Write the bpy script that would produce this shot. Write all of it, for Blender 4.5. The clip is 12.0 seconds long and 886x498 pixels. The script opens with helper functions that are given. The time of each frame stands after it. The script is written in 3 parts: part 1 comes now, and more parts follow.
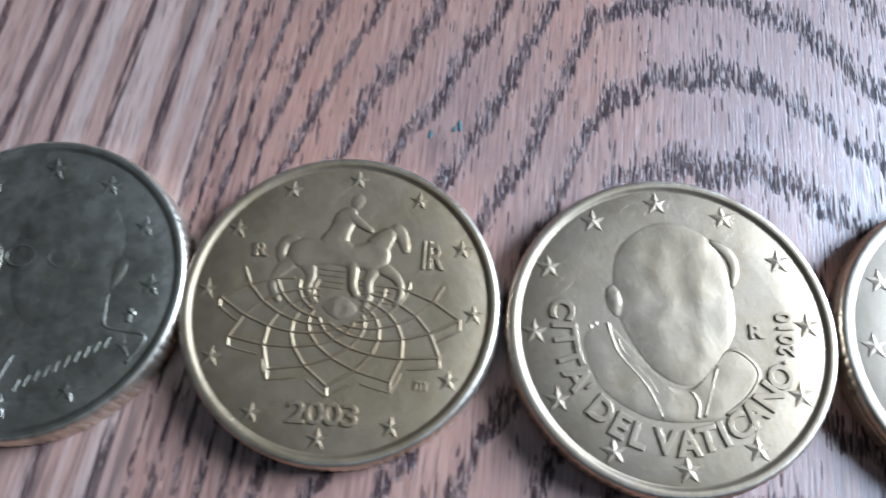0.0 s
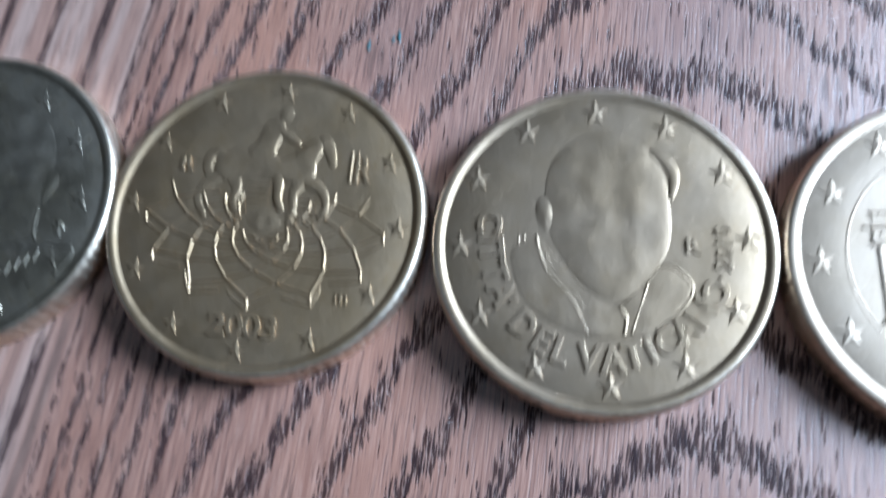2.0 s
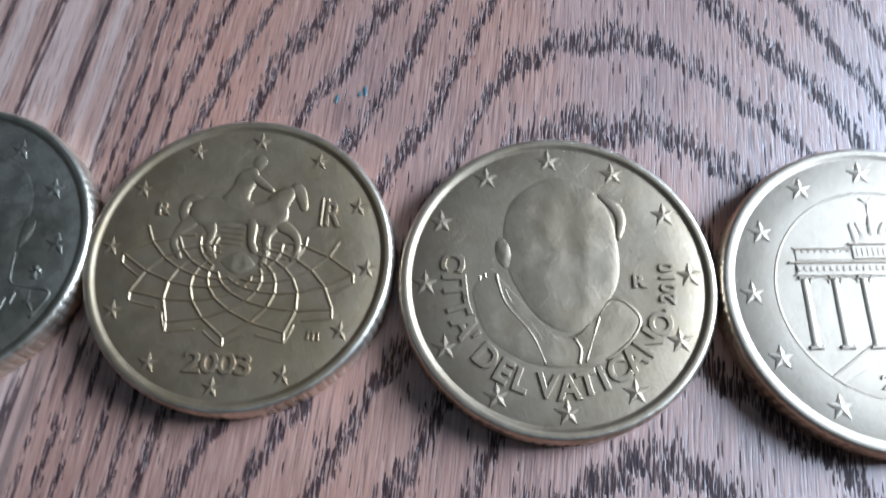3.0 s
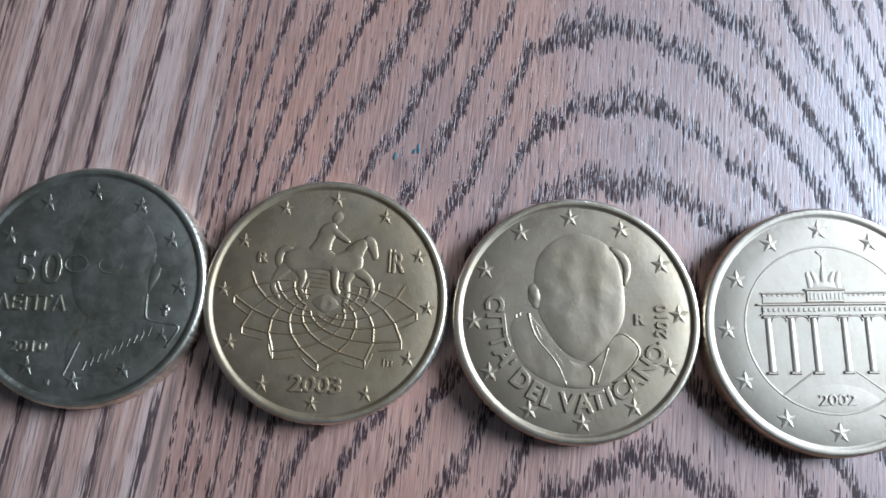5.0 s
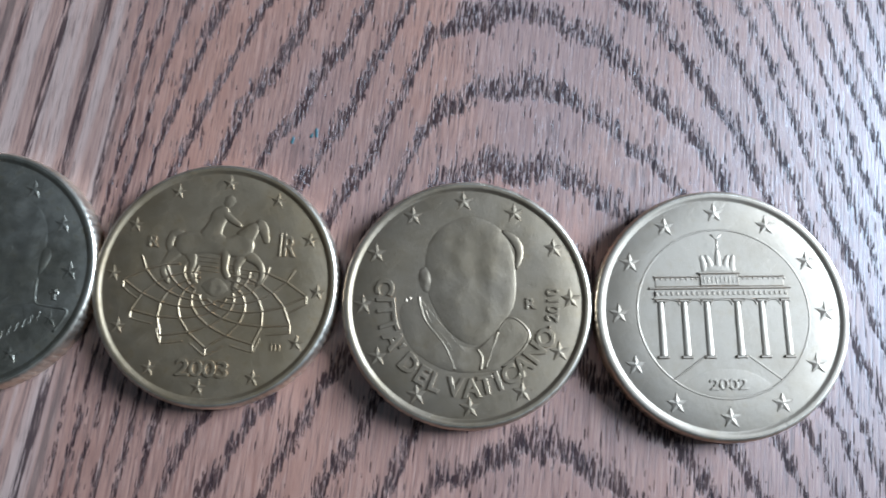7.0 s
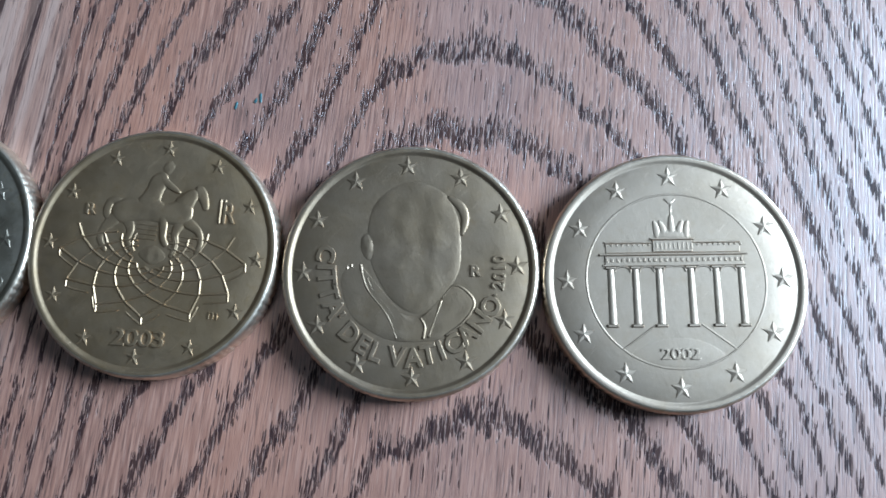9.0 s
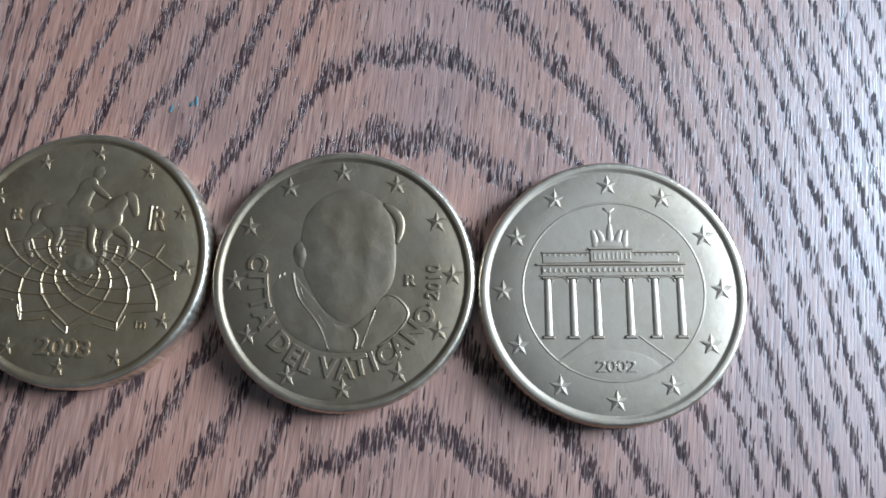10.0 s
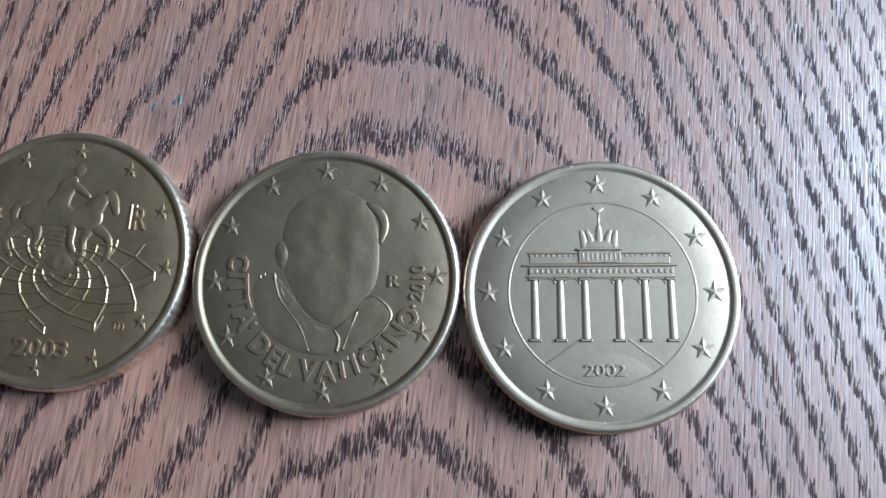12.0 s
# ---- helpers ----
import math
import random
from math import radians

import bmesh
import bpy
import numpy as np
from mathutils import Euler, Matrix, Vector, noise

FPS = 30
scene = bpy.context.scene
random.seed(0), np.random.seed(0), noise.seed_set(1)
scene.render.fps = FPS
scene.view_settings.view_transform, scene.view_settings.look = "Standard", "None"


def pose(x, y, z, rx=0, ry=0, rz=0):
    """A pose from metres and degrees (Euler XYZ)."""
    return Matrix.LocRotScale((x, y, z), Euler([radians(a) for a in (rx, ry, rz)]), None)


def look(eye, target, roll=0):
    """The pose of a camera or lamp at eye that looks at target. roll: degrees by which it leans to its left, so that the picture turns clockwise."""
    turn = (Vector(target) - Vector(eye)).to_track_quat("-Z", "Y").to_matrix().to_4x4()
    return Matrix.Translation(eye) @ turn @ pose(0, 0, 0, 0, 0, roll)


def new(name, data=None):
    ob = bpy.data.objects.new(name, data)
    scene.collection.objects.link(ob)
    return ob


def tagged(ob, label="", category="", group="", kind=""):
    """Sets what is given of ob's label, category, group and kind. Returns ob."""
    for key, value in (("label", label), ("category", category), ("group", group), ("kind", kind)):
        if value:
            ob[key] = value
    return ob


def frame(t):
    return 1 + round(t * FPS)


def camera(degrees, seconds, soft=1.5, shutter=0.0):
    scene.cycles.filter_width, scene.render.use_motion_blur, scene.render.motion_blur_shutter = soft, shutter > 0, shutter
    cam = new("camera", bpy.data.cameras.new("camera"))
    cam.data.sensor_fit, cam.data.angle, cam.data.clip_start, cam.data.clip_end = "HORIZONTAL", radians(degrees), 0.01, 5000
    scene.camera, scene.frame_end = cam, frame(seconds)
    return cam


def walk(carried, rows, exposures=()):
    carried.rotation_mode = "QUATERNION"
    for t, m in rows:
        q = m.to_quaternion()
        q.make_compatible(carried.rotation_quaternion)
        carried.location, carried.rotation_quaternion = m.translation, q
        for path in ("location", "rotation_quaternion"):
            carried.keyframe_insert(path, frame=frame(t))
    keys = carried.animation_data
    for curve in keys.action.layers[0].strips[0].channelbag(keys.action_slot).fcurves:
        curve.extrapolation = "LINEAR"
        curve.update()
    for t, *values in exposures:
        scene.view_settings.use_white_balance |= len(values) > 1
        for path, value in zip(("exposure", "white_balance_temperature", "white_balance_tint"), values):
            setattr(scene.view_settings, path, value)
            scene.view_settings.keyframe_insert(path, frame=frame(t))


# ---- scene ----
cam = camera(62.25, 12.0, 1.75, 0.5)
# seconds, place in metres, turn in degrees
ROWS = [
    (0.0, -0.01470, -0.01444, 0.05500, 20.178, 0.903, 5.072),
    (0.5, -0.00862, -0.01265, 0.05271, 18.211, 2.042, 6.090),
    (1.0, -0.00838, -0.01515, 0.05481, 19.936, 0.911, 5.950),
    (1.5, -0.00801, -0.01617, 0.05446, 21.097, 1.226, 5.929),
    (1.8, -0.00859, -0.01693, 0.05561, 20.819, 0.416, 5.736),
    (1.9, -0.00725, -0.01473, 0.05608, 18.230, 2.368, 6.307),
    (2.0, -0.00546, -0.01570, 0.05201, 16.469, 4.638, 6.345),
    (2.1, -0.00704, -0.01914, 0.05105, 20.394, 2.245, 6.059),
    (2.2, -0.00825, -0.01633, 0.05368, 18.868, 1.481, 6.179),
    (2.4, -0.00817, -0.01759, 0.05387, 18.851, -0.173, 4.873),
    (2.5, -0.00380, -0.01852, 0.05478, 17.490, 2.146, 5.011),
    (2.7, -0.00426, -0.02085, 0.05192, 20.539, 2.038, 4.659),
    (3.0, -0.00614, -0.01776, 0.05529, 20.370, 1.214, 4.571),
    (3.2, -0.00710, -0.01678, 0.05723, 18.204, 1.015, 4.433),
    (4.8, -0.01155, -0.00724, 0.07244, 10.698, 0.624, 4.490),
    (5.0, -0.01155, -0.00865, 0.07361, 11.543, 0.623, 4.456),
    (5.5, -0.01087, -0.00849, 0.07480, 11.464, 0.656, 4.316),
    (6.0, -0.00946, -0.00926, 0.07340, 11.849, 0.425, 4.135),
    (6.5, -0.00512, -0.01022, 0.07375, 12.008, 0.350, 4.267),
    (7.0, -0.00016, -0.00953, 0.07242, 11.799, 1.106, 4.508),
    (8.8, 0.00618, -0.01089, 0.06979, 11.061, 0.925, 4.246),
    (9.0, 0.00656, -0.01108, 0.06941, 11.308, 2.169, 4.571),
    (9.5, 0.00851, -0.00958, 0.06847, 10.872, 1.950, 4.431),
    (10.0, 0.01174, -0.00945, 0.06803, 11.197, 1.548, 4.778),
    (10.5, 0.01215, -0.00953, 0.06784, 11.634, 1.303, 4.621),
    (11.0, 0.01471, -0.01059, 0.06668, 11.998, 1.607, 4.824),
    (11.5, 0.01418, -0.00964, 0.06529, 11.683, 2.491, 5.062),
    (12.0, 0.01417, -0.00956, 0.06621, 11.799, 2.428, 5.138),
]
walk(cam, [(t, pose(*row)) for t, *row in ROWS], [(0.0, 0.2, 6140, 12), (2.2, 0.16, 6140, 12), (3.0, 0.1, 6160, 11), (5.0, 0.0, 6250, 10), (7.0, 0.0, 6250, 10), (9.5, 0.0, 6280, 8), (12.0, 0.0, 6320, 8)])

# ---------------------------------------------------------------- world and light
world = bpy.data.worlds.new("sky")
scene.world = world
world.use_nodes = True
wn = world.node_tree
sky = wn.nodes.new("ShaderNodeTexSky")
sky.sky_type, sky.sun_disc = "NISHITA", False
sky.sun_elevation, sky.sun_rotation = radians(40), radians(120)
wn.nodes["Background"].inputs["Strength"].default_value = 0.1
wn.links.new(sky.outputs[0], wn.nodes["Background"].inputs["Color"])

# daylight that falls in through the window beside the table
WIN_X, WIN_Y0, WIN_Y1, WIN_Z0, WIN_Z1 = 0.90, 0.06, 0.70, 0.22, 0.95
sun_data = bpy.data.lights.new("window_daylight", "AREA")
sun_data.shape, sun_data.size, sun_data.size_y = "RECTANGLE", WIN_Y1 - WIN_Y0 - 0.1, WIN_Z1 - WIN_Z0 - 0.1
sun_data.energy, sun_data.color = 75.0, (0.545, 0.765, 1.0)
sun_lamp = new("window_daylight", sun_data)
sun_lamp.matrix_world = look((WIN_X + 0.06, (WIN_Y0 + WIN_Y1) / 2, (WIN_Z0 + WIN_Z1) / 2),
                             (-1.0, (WIN_Y0 + WIN_Y1) / 2, (WIN_Z0 + WIN_Z1) / 2))


# ---------------------------------------------------------------- node helpers
class Nodes:
    """A small wrapper that writes node trees as expressions."""

    def __init__(self, name):
        self.mat = bpy.data.materials.new(name)
        self.mat.use_nodes = True
        self.tree = self.mat.node_tree
        self.bsdf = self.tree.nodes["Principled BSDF"]

    def put(self, socket, value):
        if isinstance(value, bpy.types.NodeSocket):
            self.tree.links.new(value, socket)
        elif isinstance(value, (tuple, list)) and len(value) == 3 and len(socket.default_value) == 4:
            socket.default_value = (*value, 1)
        else:
            socket.default_value = value

    def math(self, op, a, b=0.0, c=0.0, clamp=False):
        n = self.tree.nodes.new("ShaderNodeMath")
        n.operation, n.use_clamp = op, clamp
        for s, v in zip(n.inputs, (a, b, c)):
            self.put(s, v)
        return n.outputs[0]

    def add(self, a, b): return self.math("ADD", a, b)
    def sub(self, a, b): return self.math("SUBTRACT", a, b)
    def mul(self, a, b): return self.math("MULTIPLY", a, b)

    def step(self, x, lo, hi, a=0.0, b=1.0):
        n = self.tree.nodes.new("ShaderNodeMapRange")
        n.interpolation_type = "SMOOTHSTEP"
        for s, v in zip(n.inputs, (x, lo, hi, a, b)):
            self.put(s, v)
        return n.outputs[0]

    def vec(self, x, y, z=0.0):
        n = self.tree.nodes.new("ShaderNodeCombineXYZ")
        for s, v in zip(n.inputs, (x, y, z)):
            self.put(s, v)
        return n.outputs[0]

    def split(self, v):
        n = self.tree.nodes.new("ShaderNodeSeparateXYZ")
        self.put(n.inputs[0], v)
        return n.outputs[0], n.outputs[1], n.outputs[2]

    def noise(self, v, scale=1.0, detail=2.0, rough=0.5):
        n = self.tree.nodes.new("ShaderNodeTexNoise")
        for k, x in (("Vector", v), ("Scale", scale), ("Detail", detail), ("Roughness", rough)):
            self.put(n.inputs[k], x)
        return n.outputs["Fac"]

    def cells(self, v, randomness=1.0):
        n = self.tree.nodes.new("ShaderNodeTexVoronoi")
        n.voronoi_dimensions = "2D"
        for k, x in (("Vector", v), ("Scale", 1.0), ("Randomness", randomness)):
            self.put(n.inputs[k], x)
        return n.outputs["Distance"], n.outputs["Color"], n.outputs["Position"]

    def mix(self, f, a, b, blend="MIX"):
        n = self.tree.nodes.new("ShaderNodeMix")
        n.data_type, n.blend_type = "RGBA", blend
        self.put(n.inputs[0], f), self.put(n.inputs[6], a), self.put(n.inputs[7], b)
        return n.outputs[2]

    def curve(self, x, points):
        n = self.tree.nodes.new("ShaderNodeFloatCurve")
        c = n.mapping.curves[0]
        c.points[0].location, c.points[1].location = points[0], points[-1]
        for q in points[1:-1]:
            c.points.new(*q)
        n.mapping.update()
        self.put(n.inputs["Value"], x)
        return n.outputs[0]

    def millimetres(self):
        n = self.tree.nodes.new("ShaderNodeNewGeometry")
        s = self.tree.nodes.new("ShaderNodeVectorMath")
        s.operation = "SCALE"
        self.put(s.inputs[0], n.outputs["Position"])
        s.inputs["Scale"].default_value = 1000
        return s.outputs[0]

    def bump(self, height, distance, strength=1.0, normal=None):
        n = self.tree.nodes.new("ShaderNodeBump")
        self.put(n.inputs["Height"], height)
        n.inputs["Distance"].default_value, n.inputs["Strength"].default_value = distance, strength
        if normal is not None:
            self.put(n.inputs["Normal"], normal)
        return n.outputs[0]

    def surface(self, **values):
        for k, v in values.items():
            self.put(self.bsdf.inputs[k.replace("_", " ")], v)
        return self.mat


# ---------------------------------------------------------------- materials
# how far a growth ring has dropped at a sideways distance from the axis of the cathedral figure (mm)
RING_DROP = [(-70, 199), (-50, 126), (-44, 94), (-41, 78), (-38.5, 66.5), (-36, 57), (-30, 43), (-20, 25), (-16, 18.5), (-12.4, 11.5), (-10, 6.5), (-8, 3.8), (-4, 1.0), (0, 0),
             (5, 1.0), (10, 4.5), (15.7, 10.0), (19, 14.5), (22, 20), (27, 33), (34, 57), (41, 84), (50, 122), (70, 199)]


def oak():
    n = Nodes("oiled_oak")
    p = n.millimetres()
    x, y, _ = n.split(p)
    wob = n.noise(n.vec(n.mul(x, 0.05), n.mul(y, 0.03)), 1.0, 3.0)
    wob2 = n.noise(n.vec(n.mul(x, 0.30), n.mul(y, 0.12), 7.0), 1.0, 2.0)

    def rings(px, py):
        """The ring number at a place, and how far into the ring it lies."""
        dx = n.sub(px, n.sub(5.6, n.mul(py, 0.085)))
        drop = n.mul(n.curve(n.math("DIVIDE", n.add(dx, 70.0), 140.0), [((a + 70) / 140, b / 200) for a, b in RING_DROP]), 200.0)
        s = n.math("DIVIDE", n.add(n.add(py, drop), 4.6), 9.0)
        s = n.add(s, n.mul(n.sub(wob2, 0.5), 0.55))
        s = n.add(s, n.mul(n.sub(wob, 0.5), 0.9))
        return s, n.math("FRACT", s)

    # straight-grained zone beside the cathedral
    straight = n.step(n.add(x, n.mul(n.sub(wob2, 0.5), 3.0)), -37.2, -40.0)
    lean = n.sub(x, n.mul(n.sub(y, 12.0), 0.085))
    stripe_at = n.add(n.math("DIVIDE", n.add(lean, 39.3), 4.3), n.mul(n.sub(n.noise(n.vec(n.mul(lean, 0.25), n.mul(y, 0.02), 3.0), 1.0, 2.0), 0.5), 0.4))
    stripe = n.math("FRACT", stripe_at)

    def pores(fx, fy, seed, width, keep):
        gx = n.add(n.mul(n.sub(x, n.mul(y, 0.03)), fx), seed)
        dist, col, pos = n.cells(n.vec(gx, n.add(n.mul(y, fy), seed * 1.7)))
        cx, cy, _ = n.split(pos)
        wx = n.math("DIVIDE", n.sub(cx, seed), fx)
        wy = n.math("DIVIDE", n.sub(cy, seed * 1.7), fy)
        wx = n.add(wx, n.mul(wy, 0.03))
        r1, r2, r3 = n.split(col)
        _, b = rings(wx, wy)
        clump = n.step(n.noise(n.vec(n.mul(wx, 0.35), n.mul(wy, 0.22), seed), 1.0, 1.0), 0.28, 0.55, 0.45, 1.0)
        dense = n.add(n.mul(n.mul(n.step(b, 0.42, 0.08), clump), keep), 0.018)
        dense = n.mul(dense, n.sub(1.0, straight))
        on = n.math("LESS_THAN", r1, dense)
        size = n.add(width * 0.62, n.mul(r2, width * 0.75))
        shape = n.math("SUBTRACT", 1.0, n.step(dist, n.mul(size, 0.78), size))
        return n.mul(shape, on), r3

    p1, q1 = pores(5.6, 0.50, 0.0, 0.46, 0.90)
    p2, q2 = pores(4.7, 0.66, 31.3, 0.42, 0.80)
    p3, q3 = pores(6.8, 0.90, 67.9, 0.44, 0.72)
    p4, q4 = pores(6.2, 0.45, 103.7, 0.42, 0.72)
    pore = n.math("MAXIMUM", n.math("MAXIMUM", p1, p2), n.math("MAXIMUM", p3, p4))

    # long open vessels of the straight zone
    line = n.mul(n.step(stripe, 0.0, 0.02), n.step(stripe, 0.22, 0.19))
    grit = n.noise(n.vec(n.mul(lean, 3.2), n.mul(y, 0.16), 5.0), 1.0, 3.0, 0.65)
    vessel = n.mul(n.mul(line, n.step(grit, 0.42, 0.48)), straight)
    thin = n.mul(n.step(n.noise(n.vec(n.mul(lean, 2.1), n.mul(y, 0.035), 9.0), 1.0, 2.0), 0.64, 0.72), straight)
    vessel = n.math("MAXIMUM", vessel, n.mul(thin, 0.65))

    # fibres, hairlines and broad tone
    fine = n.noise(n.vec(n.mul(n.sub(x, n.mul(y, 0.03)), 4.2), n.mul(y, 0.13), 1.0), 1.0, 4.0, 0.65)
    sway = n.mul(n.sub(n.noise(n.vec(n.mul(x, 0.08), n.mul(y, 0.05), 21.0), 1.0, 2.0), 0.5), 1.4)
    thread, tint, _ = n.cells(n.vec(n.math("DIVIDE", n.add(n.sub(x, n.mul(y, 0.012)), sway), 2.7), n.mul(y, 0.0045)))
    patchy = n.step(n.noise(n.vec(n.mul(x, 0.5), n.mul(y, 0.09), 17.0), 1.0, 2.0), 0.34, 0.6, 0.15, 1.0)
    hair = n.mul(n.mul(n.step(thread, 0.036, 0.016), patchy), n.step(n.split(tint)[0], 0.1, 0.7, 0.35, 1.0))
    tone = n.noise(n.vec(n.mul(x, 0.10), n.mul(y, 0.035), 4.0), 1.0, 3.0)
    band = n.noise(n.vec(n.mul(lean, 0.55), n.mul(y, 0.008), 6.0), 1.0, 3.0, 0.6)
    s, b = rings(x, y)
    early = n.mul(n.step(b, 0.42, 0.05), n.step(b, 0.0, 0.03))

    col = n.mix(n.step(fine, 0.30, 0.70), (0.180, 0.072, 0.050), (0.375, 0.176, 0.120))
    col = n.mix(n.mul(n.step(tone, 0.35, 0.70), 0.45), col, (0.40, 0.164, 0.100))
    hue = n.noise(n.vec(n.mul(x, 0.045), n.mul(y, 0.022), 14.0), 1.0, 3.0)
    col = n.mix(n.step(hue, 0.45, 0.65, 0.0, 0.35), col, (0.245, 0.152, 0.140))
    col = n.mix(n.mul(n.mul(early, 0.32), n.sub(1.0, straight)), col, (0.115, 0.056, 0.042))
    col = n.mix(n.mul(straight, 0.45), col, (0.315, 0.186, 0.146))
    col = n.mix(n.mul(straight, n.step(band, 0.48, 0.60, 0.0, 0.45)), col, (0.46, 0.32, 0.265))
    col = n.mix(n.mul(straight, n.step(band, 0.45, 0.38, 0.0, 0.70)), col, (0.096, 0.054, 0.041))
    col = n.mix(n.mul(hair, 0.85), col, (0.052, 0.026, 0.022))
    col = n.mix(n.mul(pore, n.step(q1, 0.0, 1.0, 0.85, 1.0)), col, (0.020, 0.008, 0.009))
    col = n.mix(n.mul(vessel, 0.92), col, (0.028, 0.012, 0.012))

    fleck = n.noise(n.vec(n.mul(n.sub(x, n.mul(y, 0.03)), 6.8), n.mul(y, 0.24), 11.0), 1.0, 2.0, 0.55)
    col = n.mix(n.step(fleck, 0.55, 0.62, 0.0, 0.60), col, (0.070, 0.031, 0.024))
    col = n.mix(n.step(fleck, 0.44, 0.32, 0.0, 0.34), col, (0.52, 0.310, 0.240))
    holes = n.math("MAXIMUM", pore, n.mul(vessel, 0.8))
    height = n.sub(n.sub(n.mul(fine, 0.35), n.step(fleck, 0.45, 0.65, 0.0, 0.22)), n.mul(holes, 0.35))
    rough = n.add(n.step(fine, 0.2, 0.8, 0.39, 0.49), n.mul(holes, 0.12))
    return n.surface(Base_Color=col, Roughness=rough, IOR=1.62, Specular_IOR_Level=n.sub(1.0, n.mul(holes, 0.86)), Normal=n.bump(height, 0.00004, 0.9))


def coin_metal(name, base, dull, rough, wear):
    n = Nodes(name)
    p = n.millimetres()
    x, y, z = n.split(p)
    blot = n.noise(p, 0.22, 5.0, 0.62)
    stain = n.noise(p, 0.75, 4.0, 0.65)
    grain = n.noise(p, 9.0, 3.0, 0.65)
    speck = n.noise(p, 3.2, 4.0, 0.7)
    rub = n.noise(n.vec(n.mul(n.add(x, n.mul(y, 0.4)), 5.0), n.mul(n.sub(y, n.mul(x, 0.4)), 0.30), z), 1.0, 3.0, 0.6)
    nick = n.noise(n.vec(n.mul(n.sub(x, n.mul(y, 0.8)), 9.0), n.mul(n.add(y, n.mul(x, 0.8)), 0.22), 5.0), 1.0, 1.0)
    wave = n.noise(p, 0.8, 2.0)
    col = n.mix(n.step(blot, 0.36, 0.66), base, dull)
    col = n.mix(n.step(stain, 0.56, 0.74, 0.0, 0.55 * wear), col, (dull[0] * 0.80, dull[1] * 0.70, dull[2] * 0.52))
    col = n.mix(n.step(speck, 0.60, 0.72, 0.0, 0.45 * wear), col, tuple(c * 0.55 for c in dull))
    col = n.mix(n.step(nick, 0.70, 0.76, 0.0, 0.5), col, tuple(min(1.0, c * 1.35) for c in base))
    r = n.add(n.step(stain, 0.3, 0.7, rough - 0.05 * wear, rough + 0.04 * wear), n.step(grain, 0.3, 0.75, -0.06, 0.06))
    h = n.add(n.add(n.mul(grain, 0.55), n.mul(rub, 0.55)), n.add(n.mul(wave, 1.6), n.mul(speck, 0.7)))
    h = n.sub(h, n.step(nick, 0.68, 0.76, 0.0, 0.6))
    return n.surface(Base_Color=col, Metallic=1.0, Roughness=r, Normal=n.bump(h, 0.00003, 0.22 + 0.25 * wear))


def plain(name, colour, rough=0.8, relief=0.0006, scale=60.0):
    n = Nodes(name)
    g = n.tree.nodes.new("ShaderNodeNewGeometry").outputs["Position"]
    a, b = n.noise(g, scale, 4.0), n.noise(g, 1.7, 3.0)
    col = n.mix(n.step(b, 0.3, 0.7, 0.0, 0.35), colour, tuple(c * 0.82 for c in colour))
    return n.surface(Base_Color=col, Roughness=rough, Normal=n.bump(a, relief, 0.5))


OAK = oak()
BRASS_DARK = coin_metal("tarnished_coin_alloy", (0.369, 0.310, 0.248), (0.269, 0.221, 0.164), 0.46, 1.2)
BRASS = coin_metal("golden_coin_alloy", (0.403, 0.280, 0.178), (0.357, 0.239, 0.139), 0.53, 0.7)
BRASS_GREY = coin_metal("greyed_coin_alloy", (0.370, 0.265, 0.183), (0.331, 0.231, 0.149), 0.50, 0.5)
BRASS_PALE = coin_metal("pale_coin_alloy", (0.387, 0.293, 0.221), (0.353, 0.262, 0.191), 0.56, 0.35)
# rubbed edge metal, its colour lightened further to carry the window's reflection
WORN_LIT_EDGE = coin_metal("worn_lit_edge_alloy", (0.78, 0.64, 0.51), (0.58, 0.45, 0.34), 0.42, 1.0)
PAINT = plain("wall_paint", (0.14, 0.133, 0.124))
CEILING_PAINT = plain("ceiling_paint", (0.20, 0.194, 0.184))
FLOORING = plain("floor_covering", (0.08, 0.06, 0.05), 0.6)
WHITE_FRAME = plain("window_lacquer", (0.75, 0.75, 0.73), 0.4)


# ---------------------------------------------------------------- mesh helpers
MM = 0.001


def part(name, bm, material, parent=None, label="", smooth=False):
    """Links a bmesh as one mesh object, under a thing where one is given."""
    me = bpy.data.meshes.new(name)
    bmesh.ops.recalc_face_normals(bm, faces=bm.faces)
    for f in bm.faces:
        f.smooth = smooth
    bm.to_mesh(me)
    bm.free()
    me.materials.append(material)
    ob = new(name, me)
    ob.parent = parent
    return tagged(ob, label)


def box(bm, x0, x1, y0, y1, z0, z1):
    m = Matrix.LocRotScale(((x0 + x1) / 2, (y0 + y1) / 2, (z0 + z1) / 2), None, (x1 - x0, y1 - y0, z1 - z0))
    return bmesh.ops.create_cube(bm, size=1, matrix=m)["verts"]


def slab(name, x0, x1, y0, y1, z0, z1, material, parent=None, bevel=0.0, label=""):
    bm = bmesh.new()
    box(bm, x0, x1, y0, y1, z0, z1)
    if bevel:
        bmesh.ops.bevel(bm, geom=bm.edges[:], offset=bevel, segments=3, affect="EDGES", profile=0.5)
    return part(name, bm, material, parent, label)


